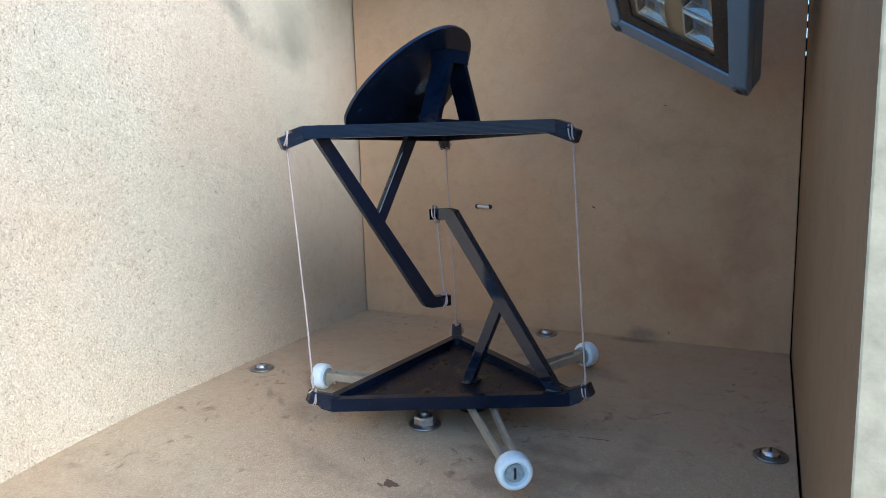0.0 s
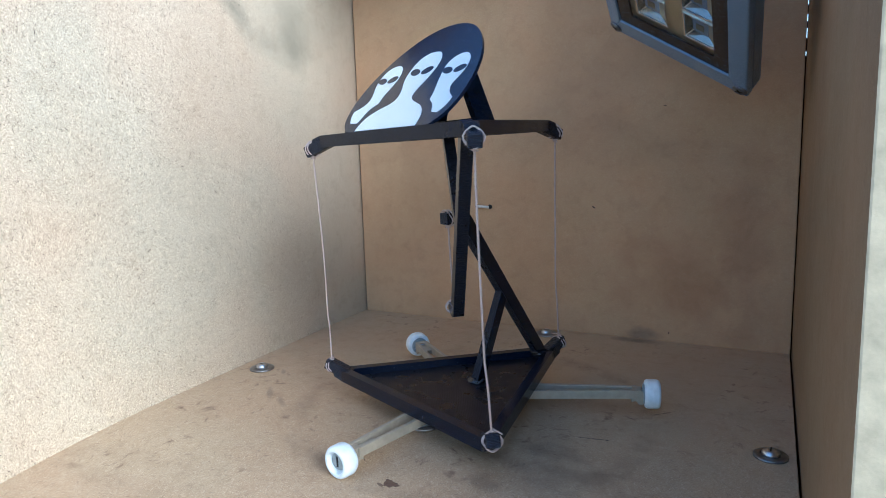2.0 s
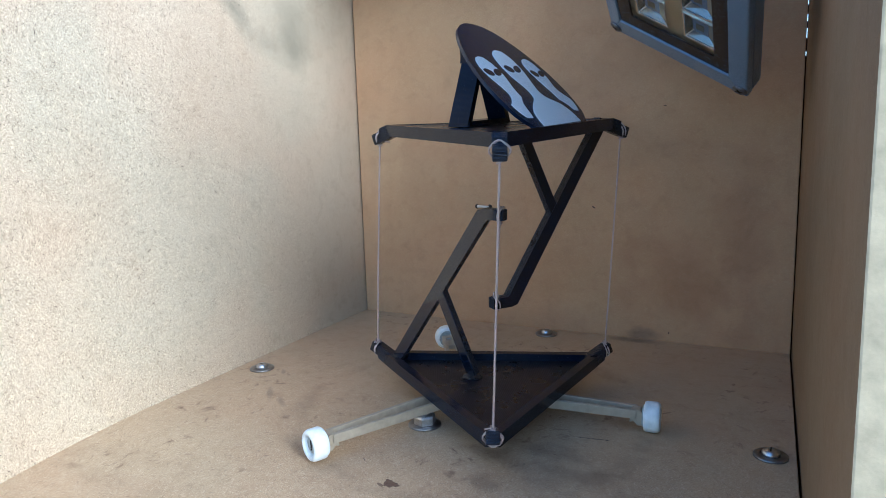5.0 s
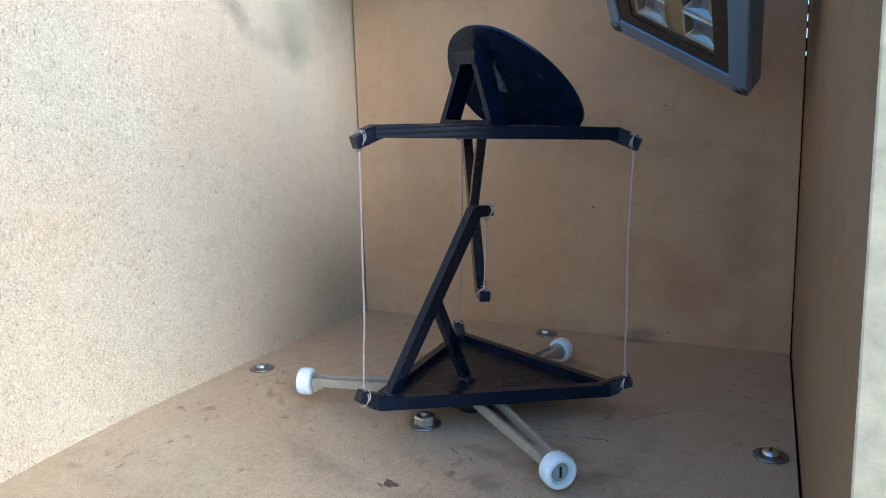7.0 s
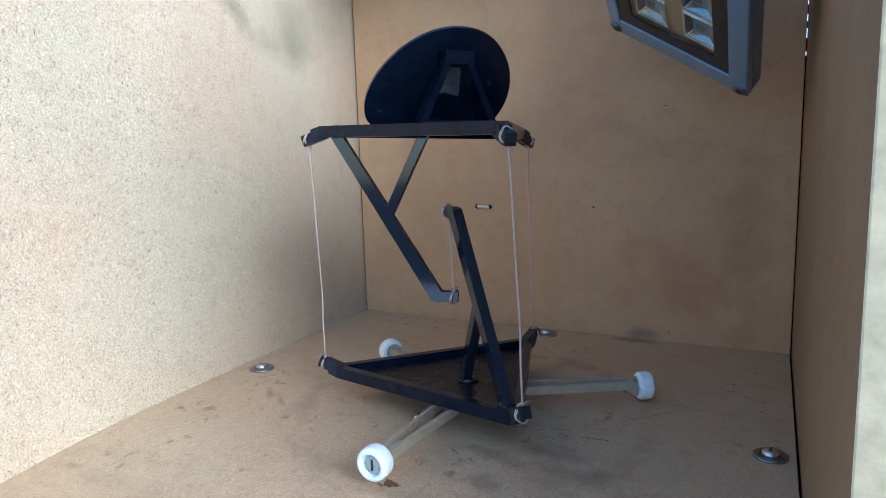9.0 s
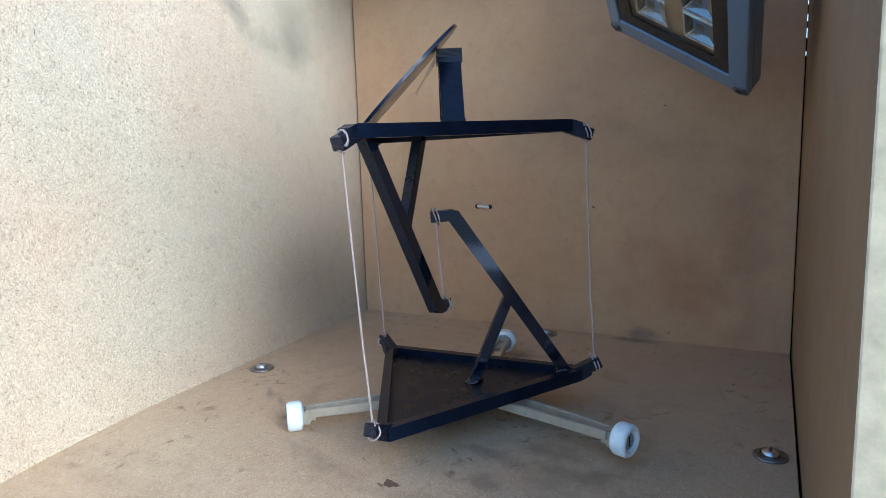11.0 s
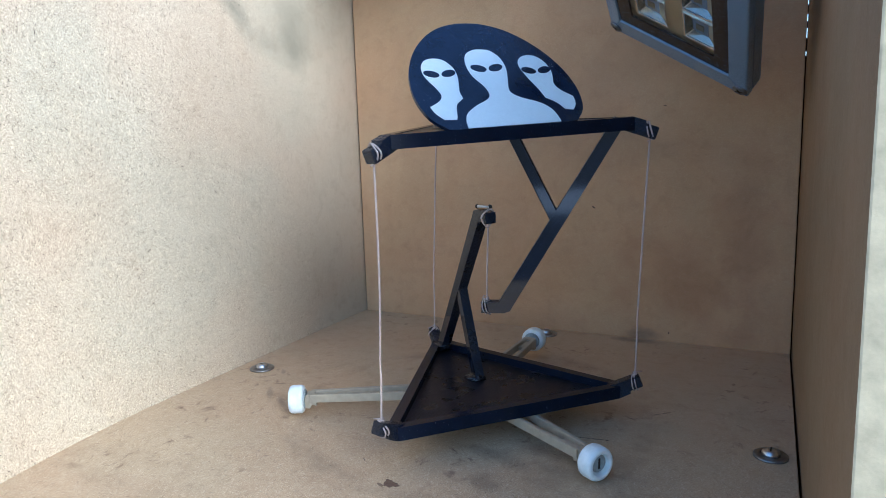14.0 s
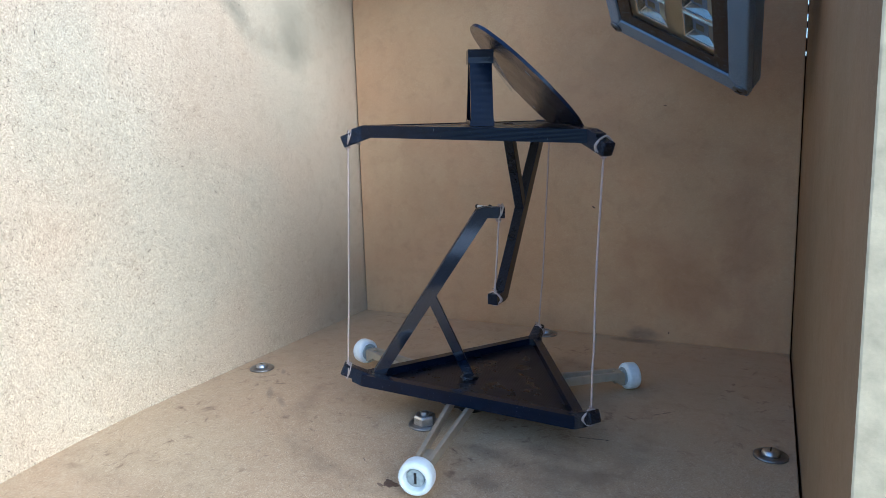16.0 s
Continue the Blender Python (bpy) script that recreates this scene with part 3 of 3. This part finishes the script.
def build_lines():
    # each corner of the base hangs on the corner of the platform above it
    for i, j, bow, kink in ((0, 2, 0.0012, 0.30), (1, 1, -0.0016, 0.24), (2, 0, 0.0014, 0.28)):
        p = half_point(BASE_M, *(C120[i] * KNOB_R))
        q = half_point(TOP_M, *(C120[j] * KNOB_R))
        line_between(p, q, bow, kink, 0.0007, i + 1, (BASE_M.to_3x3() @ C120[i], TOP_M.to_3x3() @ C120[j]))
    p = half_point(TOP_M, -0.0058, 0.0013, 0.1212)
    q = half_point(BASE_M, -0.0058, -0.0025, 0.1212)
    line_between(p, q, 0.0003, 0.3, 0.0, 9, (TOP_M.to_3x3() @ Vector((1, 0, 0)), BASE_M.to_3x3() @ Vector((1, 0, 0))))


build_lines()


# -------- roller stand
WHEEL_AT, WHEEL_R, WHEEL_W = 0.1345, 0.0108, 0.0112
WHEELS = [(math.radians(120 * k), z) for k, z in enumerate((0.0033, -0.0008, -0.0026))]
rollers = []


def build_rollers():
    hub = part("hub", lathe_bm([(0, 0.0052), (0.024, 0.0052), (0.0275, 0.004), (0.0275, -0.003), (0.0255, -0.0042), (0.012, -0.0045), (0.0105, -0.0055), (0.0105, -RIG_Z + 0.0002), (0, -RIG_Z + 0.0002)], 48),
               BLACK_HUB, rig, "black round hub of the roller stand", True)
    for a, z in WHEELS:
        turn = Matrix.Rotation(a, 4, "Z")
        tilt = Matrix.Translation((0.02, 0, 0.0012)) @ Matrix.Rotation(-math.atan2(z, WHEEL_AT), 4, "Y") @ Matrix.Translation((-0.02, 0, -0.0012))
        arm = part("spoke", brick_bm((0.104, -0.0044, -0.0014), (0.121, 0.0044, 0.0022), 0.0004), ARM, rig, "greyish beige plastic spoke with two side blades")
        arm.matrix_basis = turn @ tilt
        for sgn in (-1, 1):
            part("blade", beam_bm((0.014, sgn * 0.0086, 0.0016), (0.1240, sgn * 0.0042, 0.0018), 0.0031, 0.0064, width=0.0005), ARM, arm)
        pts = [(0.1195, -0.0046), (0.1205, 0.0046), (0.1262, 0.0046), (0.1286, 0.0024), (0.1286, -0.0062), (0.1250, -0.0066), (0.1225, -0.0036)]
        bm = slab_bm(pts, -0.0042, 0.0042, 0.0006)
        bmesh.ops.transform(bm, matrix=Matrix.Rotation(math.pi / 2, 4, "X"), verts=bm.verts)
        part("end_block", bm, ARM, arm)
        to_x = Matrix.Rotation(math.pi / 2, 4, "Y")
        axle = part("axle", lathe_bm([(0, 0.0116), (0.0052, 0.0116), (0.0057, 0.0110), (0.0057, 0.0030), (0.0036, 0.0025), (0.0036, -0.0060), (0, -0.0060)], 24,
                    Matrix.Translation((WHEEL_AT - 0.0082, 0, z * 0)) @ to_x), AXLE, arm, "grey axle end with a slot", True)
        # dark bar in place of the shade inside the axle's slot
        part("slot", brick_bm((WHEEL_AT + 0.0031, -0.0008, -0.0034), (WHEEL_AT + 0.0037, 0.0008, 0.0036), 0.0002), DARK, arm)
        w, r = WHEEL_W / 2, WHEEL_R
        prof = [(0.0050, -w), (0.0078, -w), (0.0098, -w + 0.0004), (r - 0.0003, -w + 0.0014), (r, -w + 0.0026), (r, w - 0.0030), (r - 0.0003, w - 0.0016),
                (0.0098, w - 0.0005), (0.0091, w - 0.0001), (0.0088, w), (0.0075, w), (0.0072, w - 0.0002), (0.0070, w - 0.0008), (0.0069, w - 0.0040), (0.0067, w - 0.0044), (0.0052, w - 0.0046), (0.0050, w - 0.0048), (0.0050, -w)]
        wheel = part("wheel", lathe_bm(prof, 40, to_x), WHEEL_WHITE, rig, "white plastic roller wheel with rounded shoulders", True)
        part("wheel_flange", lathe_bm([(0.0052, -w - 0.0009), (0.0074, -w - 0.0009), (0.0074, -w + 0.0003), (0.0052, -w + 0.0003), (0.0052, -w - 0.0009)], 32, to_x), AXLE, wheel)
        rollers.append((wheel, turn @ Matrix.Translation((WHEEL_AT, 0, z))))


build_rollers()


# ---------------------------------------------------------------- floodlight
def build_floodlight():
    """Multi-cell floodlight on a bracket under the top of the box, its glass facing down into the box."""
    lamp = new("floodlight")
    tagged(lamp, "blue-grey metal floodlight with glass front and chrome reflector cups", "floodlight")
    B = BOX.to_3x3()
    X = (B @ Vector((0.8412, 0.2347, -0.4871))).normalized()
    Z = B @ Vector((-0.5394, 0.4253, -0.7268))
    Z = (Z - X * Z.dot(X)).normalized()
    Y = Z.cross(X)
    corner = in_box(0.4089, 0.1289, 0.2469)
    W_, H_ = 0.1000, 0.1300
    m = frame_matrix(corner, X, Y, Z) @ Matrix.Translation((-W_ / 2, H_ / 2, 0))
    lamp.matrix_world = m
    hw, hh = W_ / 2, H_ / 2

    def rect(ex, ey):
        return [(-hw - ex, -hh - ey), (hw + ex, -hh - ey), (hw + ex, hh + ey), (-hw - ex, hh + ey)]

    def chamfer(ex, ey, c):
        a, b = hw + ex, hh + ey
        return [(-a + c, -b), (a - c, -b), (a, -b + c), (a, b - c), (a - c, b), (-a + c, b), (-a, b - c), (-a, -b + c)]

    # bezel: four mitred bars that slope away from the glass
    OX, OY = 0.0140, 0.0215
    outer, inner = rect(OX, OY), rect(0, 0)
    for i in range(4):
        j = (i + 1) % 4
        bm = bmesh.new()
        for pts, z in (((outer[i], outer[j]), -0.0016), ((outer[i], outer[j]), -0.0085), ((inner[j], inner[i]), 0.0010), ((inner[j], inner[i]), -0.0085)):
            for x, y in pts:
                bm.verts.new((x, y, z))
        bmesh.ops.convex_hull(bm, input=bm.verts)
        bmesh.ops.dissolve_limit(bm, angle_limit=0.02, verts=bm.verts, edges=bm.edges)
        bevel(bm, 0.0014, 3)
        part("bezel", bm, PAINT, lamp)
    # tapered housing behind the bezel
    bm = bmesh.new()
    loops = [[bm.verts.new((x, y, z)) for x, y in chamfer(e, e + 0.0075, c)] for e, c, z in ((0.0138, 0.002, -0.0087), (0.0134, 0.002, -0.018), (0.0060, 0.006, -0.026), (0.0, 0.008, -0.035))]
    for p, q in zip(loops, loops[1:]):
        for k in range(8):
            bm.faces.new((p[k], p[(k + 1) % 8], q[(k + 1) % 8], q[k]))
    bm.faces.new(loops[-1])
    bm.faces.new(loops[0][::-1])
    bevel(bm, 0.0006, 2)
    housing = part("housing", bm, PAINT, lamp, "blue-grey cast metal housing with cooling fins")
    for k in range(9):
        x = -0.040 + 0.010 * k
        part("cooling_fin", brick_bm((x - 0.0012, -hh + 0.010 + 0.006 * (k % 2), -0.052), (x + 0.0012, hh - 0.006, -0.0335), 0.0005, 1), PAINT, housing)
    # black printed border, glass, reflector with square cups
    ring_o, ring_i = rect(-0.0002, -0.0002), rect(-0.0125, -0.0128)
    for i in range(4):
        j = (i + 1) % 4
        part("glass_border", slab_bm([ring_o[i], ring_o[j], ring_i[j], ring_i[i]], -0.0030, -0.0006), GASKET, lamp)
    pane = part("glass", slab_bm(rect(-0.0130, -0.0133), -0.0026, -0.0010), GLASS, lamp, "clear glass pane")
    pane.visible_shadow = False
    # reflector plate and its square cups, three rows of two; the sides of a cup differ in slope
    part("reflector", brick_bm((-hw + 0.0110, -hh + 0.0115, -0.0200), (hw - 0.0110, hh - 0.0115, -0.0188), 0.0003, 1), MIRROR, lamp, "dull olive reflector plate behind the cups")
    chips = []
    for cx in (-0.0184, 0.0246):
        for j in range(3):
            x0, x1, y0 = cx - 0.0136, cx + 0.0136, -hh + 0.0182 + 0.0312 * j
            y1 = y0 + 0.0272
            rim = [(x0, y0), (x1, y0), (x1, y1), (x0, y1)]
            low = [(x0 + 0.0040, y0 + 0.0042), (x1 - 0.0120, y0 + 0.0030), (x1 - 0.0120, y1 - 0.0125), (x0 + 0.0040, y1 - 0.0125)]
            cup = bmesh.new()
            L = [[cup.verts.new((x, y, z)) for x, y in pts] for pts, z in ((rim, -0.0040), (low, -0.0095))]
            for n in range(4):
                cup.faces.new((L[0][n], L[0][(n + 1) % 4], L[1][(n + 1) % 4], L[1][n])).material_index = (0, 1, 1, 0)[n]
            cup.faces.new(L[1]).material_index = 1
            well = part("reflector_cup", cup, [CUP, MIRROR], lamp, "square chrome reflector cup")
            for p, q, thick in ((rim[0], rim[1], 0.0016), (rim[0], rim[3], 0.0014), (rim[1], rim[2], 0.0006), (rim[2], rim[3], 0.0005)):
                part("cup_edge", beam_bm((p[0], p[1], -0.0038), (q[0], q[1], -0.0038), thick, 0.0012, width=0.0003), CHROME, well)
            part("cup_edge", beam_bm((x0, y0, -0.0040), (low[0][0], low[0][1], -0.0093), 0.0010, 0.0010, width=0.0003), CHROME, well)
            chips.append(((low[0][0] + low[1][0]) / 2, (low[0][1] + low[2][1]) / 2))
    # the olive web between the cups
    xs = (-hw + 0.0110, -0.0320, -0.0048, 0.0110, 0.0382, hw - 0.0110)
    for k in (0, 2, 4):
        part("reflector_web", brick_bm((xs[k], -hh + 0.0115, -0.0050), (xs[k + 1], hh - 0.0115, -0.0042)), MIRROR, lamp)
    rows = [-hh + 0.0115] + [c for j in range(3) for c in (-hh + 0.0182 + 0.0312 * j, -hh + 0.0182 + 0.0312 * j + 0.0272)] + [hh - 0.0115]
    for k in range(0, 8, 2):
        for p, q in ((1, 2), (3, 4)):
            part("reflector_web", brick_bm((xs[p], rows[k], -0.0050), (xs[q], rows[k + 1], -0.0042)), MIRROR, lamp)
    for cx, cy in chips:
        part("light_chip", brick_bm((cx - 0.0032, cy - 0.0032, -0.0094), (cx + 0.0032, cy + 0.0032, -0.0082), 0.0003), CHIP, lamp, "unlit yellowish chip")
    for sx in (-1, 1):
        for sy in (-1, 1):
            at = Matrix.Translation((sx * (hw + 0.0085), sy * (hh + 0.0150), -0.0006)) @ Matrix.Rotation(-0.12 * sy, 4, 'X') @ Matrix.Rotation(0.15 * sx, 4, 'Y')
            s = part("screw", lathe_bm([(0, 0.0012), (0.0032, 0.0012), (0.0040, 0.0008), (0.0043, 0.0003), (0.0048, 0.0003), (0.0052, 0.0008), (0.0056, 0.0004), (0.0058, -0.001), (0, -0.001)], 24, at), SCREW, lamp, "round cross-head screw", True)
            # dark bars laid on top for the shade in the cross recess
            for ang in (0.4, 0.4 + math.pi / 2):
                bm = brick_bm((-0.0030, -0.00045, 0.0008), (0.0030, 0.00045, 0.0014))
                bmesh.ops.transform(bm, matrix=at @ Matrix.Rotation(ang, 4, "Z"), verts=bm.verts)
                part("cross_slot_shade", bm, DARK, s)
    # bracket up to the added board
    inv = m.inverted()
    back = Vector((0, 0, -0.034))
    mid = BOX.inverted() @ (m @ back)
    part("bracket", tube_bm([back, inv @ in_box(mid.x, 0.105, mid.z + 0.03), inv @ in_box(mid.x, 0.10, BOX_H + 0.001)], 0.006, 10), PAINT, lamp)



build_floodlight()


# ---------------------------------------------------------------- bolts and cord
def build_bolt(u, v, washer_r, nut_r, tall, turn, domed):
    bolt = new("bolt")
    tagged(bolt, "domed zinc bolt head on a wide washer in the floor" if domed else "hexagonal zinc nut on a wide washer in the floor", "bolt", "bolts in the floor")
    bolt.matrix_world = Matrix.Translation(in_box(u, v)) @ Matrix.Rotation(turn, 4, "Z")
    part("washer", lathe_bm([(0.003, 0.0002), (washer_r, 0.0002), (washer_r, 0.0012), (washer_r - 0.0006, 0.0017), (0.003, 0.0017), (0.003, 0.0002)], 40), ZINC_DULL, bolt, "flat grey washer", True)
    if domed:
        part("bolt_head", lathe_bm([(0, tall), (nut_r * 0.62, tall * 0.985), (nut_r * 0.9, tall * 0.80), (nut_r, 0.0026), (nut_r, 0.0016), (0, 0.0016)], 28), ZINC, bolt, smooth=True)
        # dark bar on the dome stands in for the slot's shade
        part("drive_slot_shade", brick_bm((-nut_r * 0.55, -0.0005, tall * 0.80), (nut_r * 0.55, 0.0005, tall * 1.01)), DARK, bolt)
    else:
        bm = lathe_bm([(0, tall), (nut_r * 0.86, tall), (nut_r, tall - 0.0012), (nut_r, 0.0017), (0, 0.0017)], 6)
        bevel(bm, 0.0003, 1)
        part("nut", bm, ZINC, bolt)
        part("thread_end", lathe_bm([(0, tall + 0.0022), (0.0024, tall + 0.0020), (0.0030, tall + 0.0014), (0.0030, tall - 0.001), (0, tall - 0.001)], 20), ZINC_DULL, bolt, smooth=True)


build_bolt(0.2212, 0.2666, 0.0121, 0.0083, 0.0084, 0.35, False)
build_bolt(0.0244, 0.2162, 0.0110, 0.0054, 0.0052, 0.7, True)
build_bolt(0.2342, 0.0198, 0.0112, 0.0054, 0.0054, 0.2, True)
build_bolt(0.4507, 0.2236, 0.0106, 0.0057, 0.0052, 1.1, True)


def build_cord():
    cord = new("cord_tie")
    tagged(cord, "short white cord threaded through two holes in the back wall", "cord")
    cord.matrix_world = BOX @ Matrix.Translation((0.1572, 0, 0.1295))
    part("cord", tube_bm([(-0.0062, -0.003, 0.0004), (-0.0058, 0.0010, 0.0003), (0.0, 0.0020, 0.0), (0.0056, 0.0010, -0.0004), (0.0062, -0.003, -0.0004)], 0.0015, 10), CORD, cord, smooth=True)
    # flat dark discs painted for the shade inside the two holes
    for x in (-0.0074, 0.0076):
        bm = lathe_bm([(0, 0.0004), (0.0021, 0.0004), (0.0025, -0.0004), (0, -0.0004)], 20, Matrix.Translation((x, 0, 0)) @ Matrix.Rotation(-math.pi / 2, 4, "X"))
        part("hole", bm, DARK, cord, "dark disc for the shade in a drilled hole", True)


build_cord()


# ---------------------------------------------------------------- what moves
def motions():
    start, speed = -80.03, 35.9725
    walk(rig, [(0.25 * k, pose(0, 0, RIG_Z, 0, 0, start + speed * 0.25 * k)) for k in range(65)])
    roll = speed * WHEEL_AT / WHEEL_R
    for wheel, m in rollers:
        walk(wheel, [(0.1 * k, m @ pose(0, 0, 0, -roll * 0.1 * k)) for k in range(161)])


motions()
